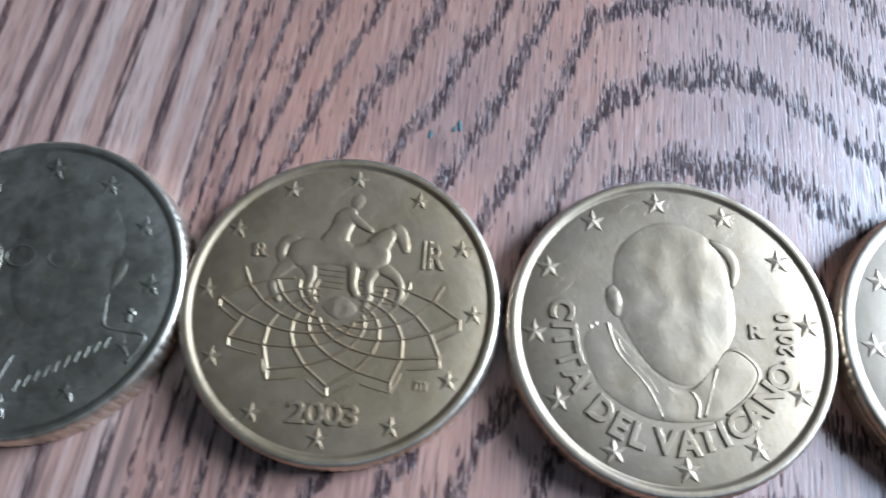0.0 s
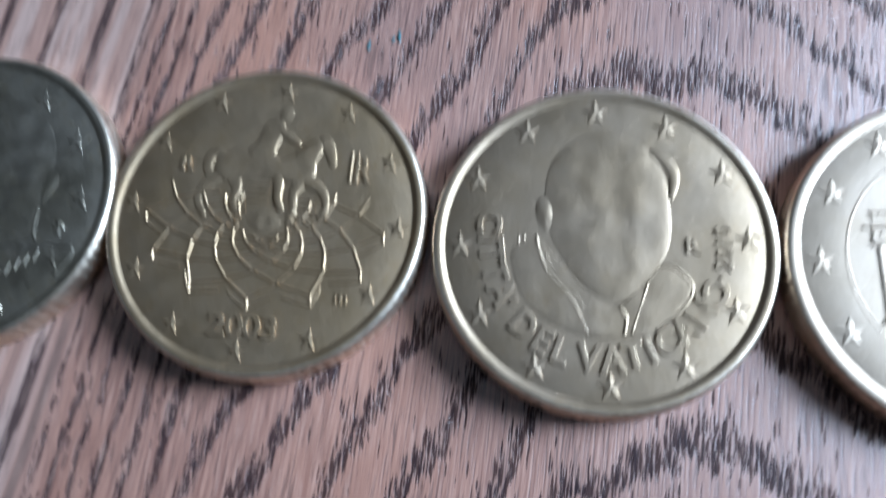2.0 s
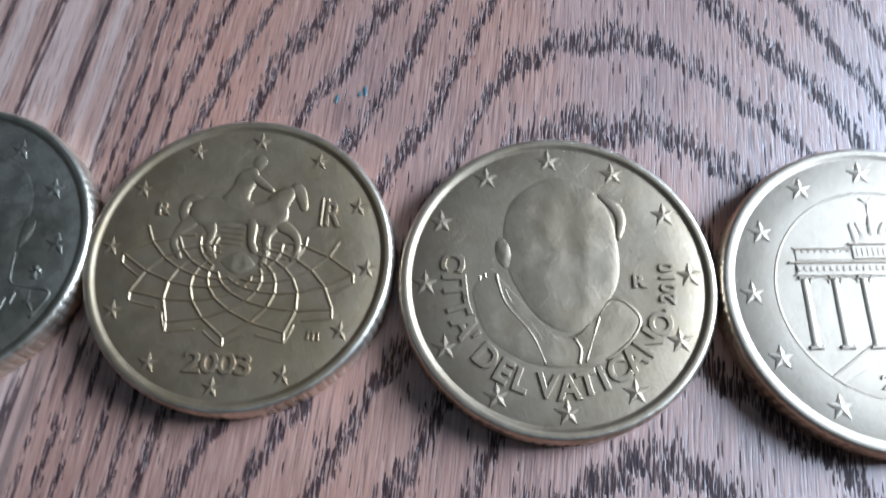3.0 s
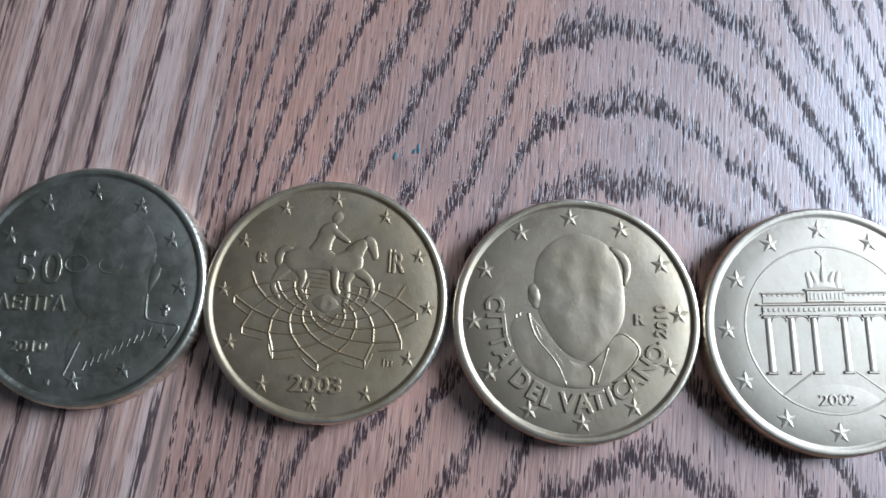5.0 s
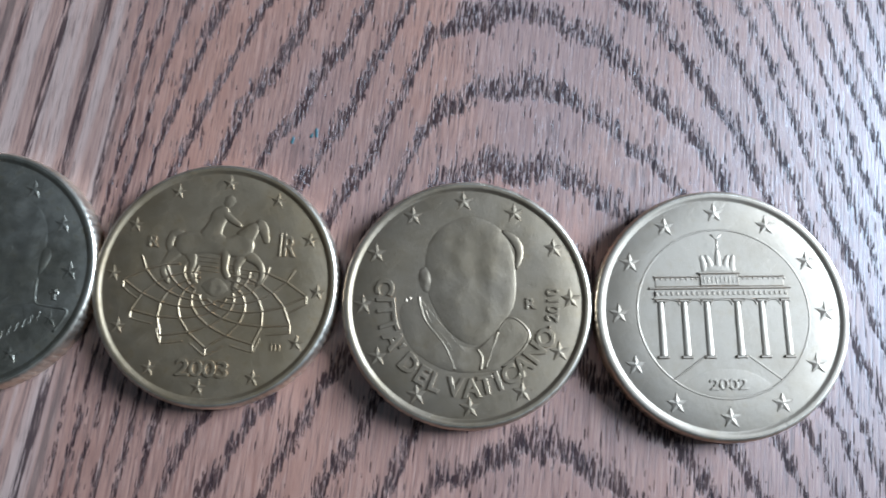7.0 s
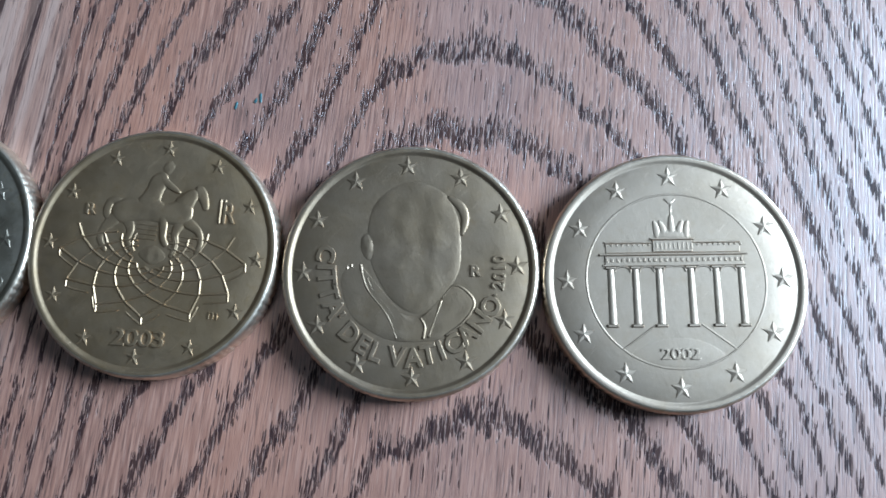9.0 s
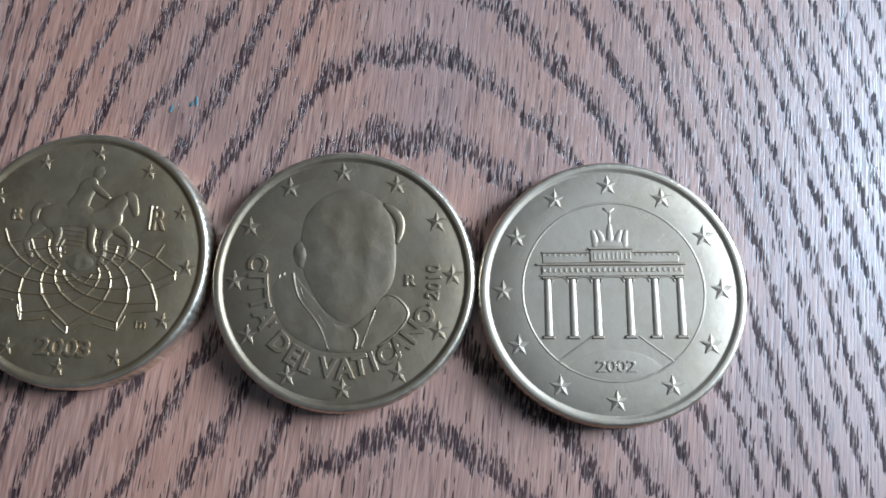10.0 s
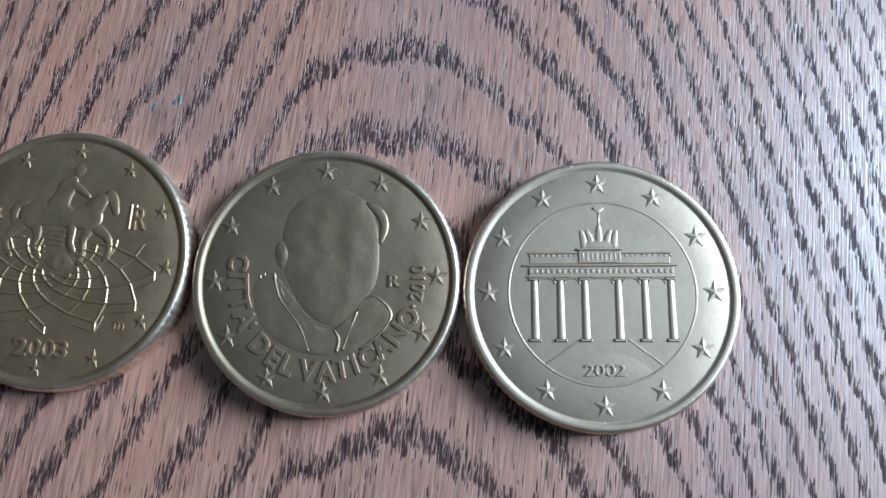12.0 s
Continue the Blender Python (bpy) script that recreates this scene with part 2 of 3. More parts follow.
def frustum(bm, x0, x1, y0, y1, z0, z1, inset):
    """A raised block with sloping sides, as struck metal has them (mm)."""
    low = [bm.verts.new((a * MM, b * MM, z0 * MM)) for a, b in ((x0, y0), (x1, y0), (x1, y1), (x0, y1))]
    i = inset
    top = [bm.verts.new((a * MM, b * MM, z1 * MM)) for a, b in ((x0 + i, y0 + i), (x1 - i, y0 + i), (x1 - i, y1 - i), (x0 + i, y1 - i))]
    bm.faces.new(top)
    for k in range(4):
        bm.faces.new((low[k], low[(k + 1) % 4], top[(k + 1) % 4], top[k]))


def smooth_loop(points, steps=8, closed=True):
    """A Catmull-Rom curve through a few points."""
    out, m = [], len(points)
    for k in range(m if closed else m - 1):
        q = [Vector(points[(k + d) % m] if closed else points[min(max(k + d, 0), m - 1)]) for d in (-1, 0, 1, 2)]
        for j in range(steps):
            t = j / steps
            out.append(0.5 * (2 * q[1] + (q[2] - q[0]) * t + (2 * q[0] - 5 * q[1] + 4 * q[2] - q[3]) * t * t + (3 * q[1] - q[0] - 3 * q[2] + q[3]) * t ** 3))
    if not closed:
        out.append(Vector(points[-1]))
    return out


def dome(bm, points, z0, height, power=2.6, centre=None, steps=12, lumps=0.0, grain=0.5):
    """A smooth swelling over a rounded outline (mm)."""
    loop = smooth_loop(points, steps)
    c = Vector(centre) if centre else sum(loop, Vector((0, 0))) / len(loop)
    rows = []
    for t in (1.0, 0.975, 0.95, 0.92, 0.88, 0.84, 0.79, 0.74, 0.69, 0.64, 0.58, 0.52, 0.46, 0.40, 0.34, 0.28, 0.22, 0.16, 0.10, 0.05):
        z = z0 - 0.03 + height * (1 - t ** power) + (0.03 if t < 1 else 0)
        ring = [(c.x + (q.x - c.x) * t, c.y + (q.y - c.y) * t) for q in loop]
        rows.append([bm.verts.new((u * MM, w * MM, (z + lumps * (1 - t ** 4) * noise.noise((u * grain, w * grain, 8.1))) * MM)) for u, w in ring])
    for a, b in zip(rows, rows[1:]):
        for k in range(len(loop)):
            j = (k + 1) % len(loop)
            bm.faces.new((a[k], a[j], b[j], b[k]))
    tip = bm.verts.new((c.x * MM, c.y * MM, (z0 + height) * MM))
    for k in range(len(loop)):
        bm.faces.new((rows[-1][k], rows[-1][(k + 1) % len(loop)], tip))


def ridge(bm, points, z0, width, height, closed=False):
    """A raised line with sloping flanks along a path (mm)."""
    pts = [Vector(q) for q in points]
    rows = []
    for k, q in enumerate(pts):
        a = pts[k - 1] if (k or closed) else q
        b = pts[(k + 1) % len(pts)] if (k + 1 < len(pts) or closed) else q
        d = (b - a).normalized() if (b - a).length > 1e-6 else Vector((1, 0))
        s = Vector((-d.y, d.x)) * width / 2
        rows.append([bm.verts.new((v.x * MM, v.y * MM, z * MM)) for v, z in
                     ((q + s, z0 - 0.02), (q + s * 0.35, z0 + height), (q - s * 0.35, z0 + height), (q - s, z0 - 0.02))])
    for k in range(len(rows) if closed else len(rows) - 1):
        a, b = rows[k], rows[(k + 1) % len(rows)]
        for j in range(3):
            bm.faces.new((a[j], a[j + 1], b[j + 1], b[j]))
    if not closed:
        bm.faces.new(rows[0]), bm.faces.new(rows[-1])


def limb(bm, points, z0, height):
    """A rounded, tapering swelling along a path of (x, y, width) (mm)."""
    run = smooth_loop(points, 5, False)
    rows = []
    for k, q in enumerate(run):
        a, b = run[max(k - 1, 0)], run[min(k + 1, len(run) - 1)]
        d = Vector((b.x - a.x, b.y - a.y)).normalized()
        end = min(k, len(run) - 1 - k)
        f = (0.35, 0.75, 0.92)[end] if end < 3 else 1.0
        row = []
        for j in range(9):
            t = math.pi * j / 8
            o = math.cos(t) * q.z / 2 * f
            row.append(bm.verts.new(((q.x - d.y * o) * MM, (q.y + d.x * o) * MM, (z0 - 0.02 + (height * f + 0.02) * math.sin(t) ** 0.8) * MM)))
        rows.append(row)
    for a, b in zip(rows, rows[1:]):
        for j in range(8):
            bm.faces.new((a[j], a[j + 1], b[j + 1], b[j]))
    bm.faces.new(rows[0]), bm.faces.new(rows[-1])


def glyph(bm, text, x, y, cap, z, turn=0.0, squeeze=1.0, thick=0.0, relief=0.16):
    """Raised characters centred on a place, with capitals of a height (mm)."""
    cu = bpy.data.curves.new("type", "FONT")
    cu.body, cu.size, cu.align_x, cu.resolution_u = text, 1.0, "CENTER", 3
    cu.extrude, cu.bevel_depth, cu.bevel_resolution, cu.offset = 0.012, 0.018, 1, thick - 0.010
    ob = new("type", cu)
    bpy.context.view_layer.update()
    me = bpy.data.meshes.new_from_object(ob.evaluated_get(bpy.context.evaluated_depsgraph_get()))
    zs = [v.co.z for v in me.vertices]
    ys = [v.co.y for v in me.vertices]
    xs = [v.co.x for v in me.vertices]
    k = cap / 0.73
    mid_x, mid_y, low, span = (min(xs) + max(xs)) / 2, 0.365, min(zs), max(zs) - min(zs)
    if text.islower() or text in "·":
        mid_y = (min(ys) + max(ys)) / 2
    a, c, s = radians(turn), math.cos(radians(turn)), math.sin(radians(turn))
    for v in me.vertices:
        px, py = (v.co.x - mid_x) * k * squeeze, (v.co.y - mid_y) * k
        v.co = ((x + c * px - s * py) * MM, (y + s * px + c * py) * MM, (z - 0.03 + (v.co.z - low) / span * (relief + 0.03)) * MM)
    bm.from_mesh(me)
    bpy.data.objects.remove(ob)
    bpy.data.curves.remove(cu)
    bpy.data.meshes.remove(me)


# ---------------------------------------------------------------- the room that closes the place
FLOOR_Z, CEIL_Z = -0.75, 1.75
RX0, RX1, RY0, RY1, TH = -2.6, WIN_X, -2.2, 2.4, 0.2
tagged(slab("floor", RX0 - TH, RX1 + TH, RY0 - TH, RY1 + TH, FLOOR_Z - 0.1, FLOOR_Z, FLOORING), "plain brown floor below the table", "floor", kind="structure")
tagged(slab("ceiling", RX0 - TH, RX1 + TH, RY0 - TH, RY1 + TH, CEIL_Z, CEIL_Z + 0.1, CEILING_PAINT), "plain painted ceiling", "ceiling", kind="structure")
tagged(slab("wall_west", RX0 - TH, RX0, RY0, RY1, FLOOR_Z, CEIL_Z, PAINT), "plain painted wall", "wall", kind="structure")
tagged(slab("wall_north", RX0 - TH, RX1 + TH, RY1, RY1 + TH, FLOOR_Z, CEIL_Z, PAINT), "plain painted wall", "wall", kind="structure")
tagged(slab("wall_south", RX0 - TH, RX1 + TH, RY0 - TH, RY0, FLOOR_Z, CEIL_Z, PAINT), "plain painted wall", "wall", kind="structure")
bm = bmesh.new()
box(bm, RX1, RX1 + TH, RY0, WIN_Y0, FLOOR_Z, CEIL_Z)
box(bm, RX1, RX1 + TH, WIN_Y1, RY1, FLOOR_Z, CEIL_Z)
box(bm, RX1, RX1 + TH, WIN_Y0, WIN_Y1, FLOOR_Z, WIN_Z0)
box(bm, RX1, RX1 + TH, WIN_Y0, WIN_Y1, WIN_Z1, CEIL_Z)
tagged(part("wall_east", bm, PAINT), "plain painted wall with a window opening", "wall", kind="structure")
window = tagged(new("window_1"), "white framed window letting daylight in", "window", kind="structure")
bm = bmesh.new()
for y0, y1, z0, z1 in ((WIN_Y0, WIN_Y0 + 0.05, WIN_Z0, WIN_Z1), (WIN_Y1 - 0.05, WIN_Y1, WIN_Z0, WIN_Z1),
                       (WIN_Y0 + 0.05, WIN_Y1 - 0.05, WIN_Z0, WIN_Z0 + 0.05), (WIN_Y0 + 0.05, WIN_Y1 - 0.05, WIN_Z1 - 0.05, WIN_Z1)):
    box(bm, RX1 + 0.09, RX1 + 0.15, y0 + 0.002, y1 - 0.002, z0 + 0.002, z1 - 0.002)
part("window_frame", bm, WHITE_FRAME, window)

# ---------------------------------------------------------------- the table
TX0, TX1, TY0, TY1, TZ = -0.80, 0.60, -0.35, 0.45, 0.03
table = tagged(new("table"), "oak table with a brown open-grained oiled top", "table")
slab("tabletop", TX0, TX1, TY0, TY1, -TZ, 0.0, OAK, table, 0.003)
for lx in (TX0 + 0.04, TX1 - 0.10):
    for ly in (TY0 + 0.04, TY1 - 0.10):
        slab("leg", lx, lx + 0.06, ly, ly + 0.06, FLOOR_Z, -TZ, OAK, table, 0.003)

# ---------------------------------------------------------------- coins
FIELD, RADIUS = 2.08, 12.12
SEG = 600


def lathe(profile, notches=0, depth=0.2):
    """A turned body from (radius, height) pairs, with uneven scallops where the edge is widest (mm)."""
    bm = bmesh.new()
    rows = []
    for r, z in profile:
        row = []
        for k in range(SEG):
            a = 2 * math.pi * k / SEG
            q = r
            if notches and r > 11.98 and z > 0.1:
                q -= depth * max(0.0, math.cos(a * notches)) ** 2 * max(0.0, 0.6 + 1.1 * noise.noise((4 * math.cos(a), 4 * math.sin(a), z * 0.5)))
            row.append(bm.verts.new((q * math.cos(a) * MM, q * math.sin(a) * MM, z * MM)))
        rows.append(row)
    for a, b in zip(rows, rows[1:]):
        for k in range(SEG):
            j = (k + 1) % SEG
            bm.faces.new((a[k], a[j], b[j], b[k]))
    return bm, rows


def star_mesh(size, material):
    """A struck star: a low wall all round and five ridges that run to the middle."""
    bm = bmesh.new()
    rings = []
    for grow, z in ((1.10, -0.02), (0.98, 0.045)):
        ring = []
        for k in range(10):
            a, r = radians(90 + 36 * k), grow * size * (1.0 if k % 2 == 0 else 0.44)
            ring.append(bm.verts.new((r * math.cos(a) * MM, r * math.sin(a) * MM, z * MM)))
        rings.append(ring)
    tip = bm.verts.new((0, 0, 0.13 * MM))
    for k in range(10):
        j = (k + 1) % 10
        bm.faces.new((rings[0][k], rings[0][j], rings[1][j], rings[1][k]))
        bm.faces.new((rings[1][k], rings[1][j], tip))
    me = bpy.data.meshes.new("star")
    bm.to_mesh(me)
    bm.free()
    me.materials.append(material)
    return me


def coin(x, y, turn, star_ring, material, label, star_size=1.0, crest=0.2):
    """A coin blank with its raised rim, notched edge and circle of twelve stars."""
    c = tagged(new("coin"), label, "coin", "row of coins")
    c.matrix_world = pose(x * MM, y * MM, 0.00002, 0, 0, turn)
    bm, rows = lathe([(11.6, 0.0), (11.95, 0.06), (RADIUS, 0.22), (RADIUS, 0.5), (RADIUS, 1.0), (RADIUS, 1.48), (11.6, 1.9), (11.0, FIELD), (8.0, FIELD), (4.0, FIELD)], 92)
    bm.faces.new(rows[0])
    mid = bm.verts.new((0, 0, FIELD * MM))
    for k in range(SEG):
        bm.faces.new((rows[-1][k], rows[-1][(k + 1) % SEG], mid))
    # the side wall takes the lightened edge metal, a highlight put into colour
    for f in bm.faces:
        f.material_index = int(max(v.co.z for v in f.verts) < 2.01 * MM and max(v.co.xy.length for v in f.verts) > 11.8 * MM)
    part("body", bm, material, c, smooth=True).data.materials.append(WORN_LIT_EDGE)
    top = FIELD + crest
    bm, rows = lathe([(12.06, 1.40), (12.12, 1.46), (12.11, 1.66), (12.07, 1.86), (12.01, 2.00), (11.92, top - 0.10), (11.82, top - 0.03), (11.70, top), (11.56, top)]
                     + [(r, FIELD + crest * h) for r, h in ((11.47, 0.96), (11.39, 0.86), (11.31, 0.64), (11.22, 0.34), (11.14, 0.10), (11.05, -0.04))], 92, 0.10)
    # outer slope of the rim: same painted-in window highlight
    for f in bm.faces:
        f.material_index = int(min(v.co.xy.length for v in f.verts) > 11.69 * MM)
    part("rim", bm, material, c, "worn raised rim, outer edge coloured as if catching window light", smooth=True).data.materials.append(WORN_LIT_EDGE)
    me = star_mesh(star_size, material)
    for k in range(12):
        a = radians(90 - 30 * k)
        s = new("star", me)
        s.parent = c
        s.location = (star_ring * math.cos(a) * MM, star_ring * math.sin(a) * MM, FIELD * MM)
    return c


def relief(name, c, material, draw, label="", smooth=False, flat=0.85, worn=0.0):
    """One struck shape; worn gives it uneven hollows and swellings, as wear and modelling leave them."""
    bm = bmesh.new()
    draw(bm)
    flat = 0.55 if material is BRASS_PALE else flat
    for v in bm.verts:
        u, w, h = v.co.x / MM, v.co.y / MM, v.co.z / MM - FIELD
        dent = noise.noise((u * 0.45, w * 0.45, 3.3)) + 0.4 * noise.noise((u * 1.1, w * 1.1, 5.7))
        v.co.z = (FIELD + h * flat * (1 + worn * dent)) * MM
    return part(name, bm, material, c, label, smooth)


# the dark coin with a numeral
c1 = coin(-48.53, -0.36, 2.6, 9.45, BRASS_DARK, "dark tarnished coin with numeral 50 lying on oak", 0.92)
relief("portrait_relief", c1, BRASS_DARK, lambda bm: (
    dome(bm, [(0.2, 7.3), (2.9, 7.7), (5.4, 6.5), (6.6, 4.5), (6.8, 2.4), (6.3, -0.7), (6.2, -2.9), (3.5, -3.6), (0.8, -3.5), (-1.0, -1.5), (-1.7, 2.0), (-1.4, 5.2)], FIELD, 0.20, 4.5, lumps=0.11, grain=0.5),
    dome(bm, [(6.5, 2.3), (7.3, 2.0), (7.3, 1.1), (6.8, 0.0), (6.3, -0.5), (6.2, 1.0)], FIELD, 0.13, 2.6, lumps=0.03),
    dome(bm, [(-1.0, -5.4), (0.8, -4.1), (3.5, -3.8), (6.4, -3.3), (9.7, -4.0), (8.4, -6.2), (6.6, -7.8), (3.0, -8.9), (-0.6, -8.6)], FIELD, 0.10, 6.0, lumps=0.04),
    ridge(bm, smooth_loop([(6.3, -0.8), (6.3, -2.2), (6.6, -3.3), (8.2, -3.6), (9.7, -4.0), (8.6, -6.0)], 6, False), FIELD + 0.04, 0.26, 0.07)), "smooth raised portrait shape", True, 0.66, 0.22)
for cx in (-1.1, 2.3):
    relief("ring_line", c1, BRASS_DARK, lambda bm: ridge(bm, [(cx + 1.15 * math.cos(a), 2.0 + 0.85 * math.sin(a)) for a in [2 * math.pi * k / 28 for k in range(28)]], FIELD + 0.11, 0.24, 0.05, True), smooth=True)


def line_of(c, material, name, text, x0, x1, y, cap, turn=0.0, squeeze=1.0, thick=0.0, z=FIELD):
    """Characters set side by side, the middles of the first and the last at x0 and x1."""
    for k, ch in enumerate(text):
        x = x0 + (x1 - x0) * k / (len(text) - 1)
        relief(name, c, material, lambda bm: glyph(bm, ch, x, y + (x - (x0 + x1) / 2) * math.tan(radians(turn)), cap, z, turn, squeeze, thick))


line_of(c1, BRASS_DARK, "digit", "50", -6.1, -3.55, 1.65, 3.4, 2, 0.98)
line_of(c1, BRASS_DARK, "letter", "ΛΕΠΤΑ", -7.95, -2.35, -1.95, 1.5, 0, 1.05, 0.010)
line_of(c1, BRASS_DARK, "digit", "2010", -6.25, -3.4, -6.2, 1.05, 0, 1.25, 0.014)


def signature(bm):
    for k in range(10):
        t = k / 9
        x, y = 0.9 + 6.0 * t, -7.9 + 3.4 * t
        ridge(bm, [(x - 0.05, y - 0.42), (x + 0.2, y + 0.42)], FIELD + 0.06, 0.20, 0.06)
    ridge(bm, [(-1.0, -8.9), (-0.4, -7.3), (0.2, -5.7)], FIELD + 0.05, 0.26, 0.08)


relief("signature_bars", c1, BRASS_DARK, signature)
relief("mint_mark", c1, BRASS_DARK, lambda bm: (frustum(bm, 7.9, 8.5, -3.0, -1.7, FIELD - 0.02, FIELD + 0.08, 0.2), frustum(bm, 7.7, 8.7, -2.4, -2.0, FIELD - 0.02, FIELD + 0.08, 0.12),
                                                frustum(bm, -2.8, -2.2, -10.0, -9.3, FIELD - 0.02, FIELD + 0.06, 0.15)))

# the coin with the woven pavement
c2 = coin(-24.63, 0.0, -1.15, 10.11, BRASS, "golden coin dated 2003 with a star-shaped pavement relief on oak", 0.78)


def pavement(bm):
    """Two families of spirals that cross into a twelve-pointed net of lozenges, seen at a slant."""
    cx, cy, ax, ay = 0.05, -0.5, 9.05, 5.85

    def at(rho, deg):
        a = radians(deg)
        return Vector((cx + ax * rho * math.cos(a), cy + ay * rho * math.sin(a)))

    def covered(q):
        return q.y > 2.3 or (abs(q.x) < 5.0 and q.y > 1.6) or (q.y > 0.2 and abs(q.x) < 1.4)

    for j in range(12):
        for way in (-1, 1):
            run = []
            knots = [at(0.8 ** k, 30 * j + way * 15 * k) for k in range(8)]
            for k in range(29):
                q = knots[k // 4].lerp(knots[min(k // 4 + 1, 7)], k % 4 / 4)
                if not covered(q):
                    run.append(q)
                elif len(run) > 1:
                    break
                else:
                    run = []
            if len(run) > 2:
                ridge(bm, run, FIELD, 0.27, 0.092)
    for j in range(6, 13):
        tip, drop = at(1.0, 30 * j), Vector((0.08, -0.75))
        ridge(bm, [tip, tip + drop], FIELD, 0.24, 0.075)
        for way in (-1, 1):
            edge = [at(0.8 ** (k / 5), 30 * j + way * 15 * k / 5) + drop for k in range(6)]
            if edge[-1].y > tip.y + drop.y + 0.3 and -7.0 < tip.x < 7.0 or tip.x * way < 0 and abs(tip.x) > 7.0:
                ridge(bm, edge[:5], FIELD, 0.22, 0.065)


relief("pavement_relief", c2, BRASS, pavement, "net of curved raised paving joints")
relief("hub", c2, BRASS, lambda bm: dome(bm, [(1.4, -0.5), (0.1, 0.5), (-1.3, -0.4), (0.1, -1.4)], FIELD, 0.07, 5.0, lumps=0.05, grain=1.6), smooth=True)
for x0, x1, y0, pitch, count in ((-1.9, 0.1, 2.45, 0.45, 4), (1.2, 1.8, 1.9, 0.4, 3), (2.5, 3.8, 1.55, 0.42, 4)):
    for k in range(count):
        relief("step_line", c2, BRASS, lambda bm: ridge(bm, [(x0 + 0.08 * k, y0 - pitch * k), (x1, y0 - 0.05 - pitch * k)], FIELD, 0.2, 0.05))
relief("figure_relief", c2, BRASS, lambda bm: (
    limb(bm, [(-4.6, 3.3, 1.5), (-3.4, 3.6, 2.5), (-1.5, 3.8, 2.0), (0.6, 3.7, 2.0), (2.2, 3.9, 2.6), (3.3, 4.0, 1.6)], FIELD, 0.27),
    limb(bm, [(2.0, 4.3, 2.4), (2.7, 5.4, 1.6), (3.4, 6.2, 1.0)], FIELD, 0.23),
    limb(bm, [(3.2, 6.5, 0.8), (3.8, 6.0, 1.1), (4.3, 5.0, 0.8), (4.5, 4.3, 0.6)], FIELD, 0.18),
    limb(bm, [(-3.7, 4.5, 0.7), (-4.8, 4.5, 0.8), (-5.1, 3.4, 0.8), (-4.6, 2.4, 0.5)], FIELD, 0.15),
    limb(bm, [(0.1, 7.6, 0.9), (-0.5, 6.8, 1.8), (-0.8, 5.8, 1.7), (-1.2, 4.6, 2.2), (-1.8, 3.6, 1.6)], FIELD, 0.24),
    dome(bm, [(0.8, 8.3), (0.4, 8.95), (-0.2, 8.7), (-0.35, 8.0), (0.2, 7.5)], FIELD, 0.22, 2.6),
    limb(bm, [(-0.5, 7.3, 0.8), (0.6, 6.5, 0.7), (1.8, 5.8, 0.45)], FIELD + 0.08, 0.18),
    limb(bm, [(-1.4, 4.5, 1.6), (0.1, 4.1, 1.2), (0.6, 2.8, 0.9), (0.8, 1.3, 0.65), (1.3, 0.5, 0.7)], FIELD + 0.04, 0.22),
    limb(bm, [(2.4, 3.2, 1.4), (4.0, 2.3, 0.8), (4.5, 1.1, 0.55), (4.1, 0.0, 0.55)], FIELD, 0.20),
    limb(bm, [(2.5, 3.3, 1.4), (1.9, 1.9, 0.8), (2.1, 0.6, 0.6), (1.8, -0.6, 0.65)], FIELD, 0.16),
    limb(bm, [(-3.8, 3.4, 1.8), (-5.0, 1.8, 0.9), (-5.3, 0.7, 0.6), (-4.5, -0.5, 0.6)], FIELD, 0.19),
    limb(bm, [(-3.2, 3.2, 1.5), (-2.5, 1.9, 0.8), (-2.6, 0.7, 0.55), (-1.8, -0.3, 0.6)], FIELD, 0.16)), "worn raised shapes of an equestrian monument", True, 0.42, 0.6)
line_of(c2, BRASS, "digit", "2003", -1.75, 2.05, -8.25, 1.6, 2, 1.3, 0.014)
relief("mint_letter", c2, BRASS, lambda bm: glyph(bm, "R", -6.65, 3.6, 1.1, FIELD, 2, 1.05, 0.03))
relief("monogram", c2, BRASS, lambda bm: (glyph(bm, "R", 6.85, 4.35, 2.1, FIELD, 2, 0.72, 0.014), ridge(bm, [(5.85, 5.5), (5.95, 3.2)], FIELD, 0.3, 0.13), ridge(bm, [(6.3, 5.5), (6.4, 3.2)], FIELD, 0.26, 0.13)))
relief("engraver_letter", c2, BRASS, lambda bm: glyph(bm, "m", 6.8, -5.6, 1.0, FIELD, 0, 1.0, 0.01, 0.10))

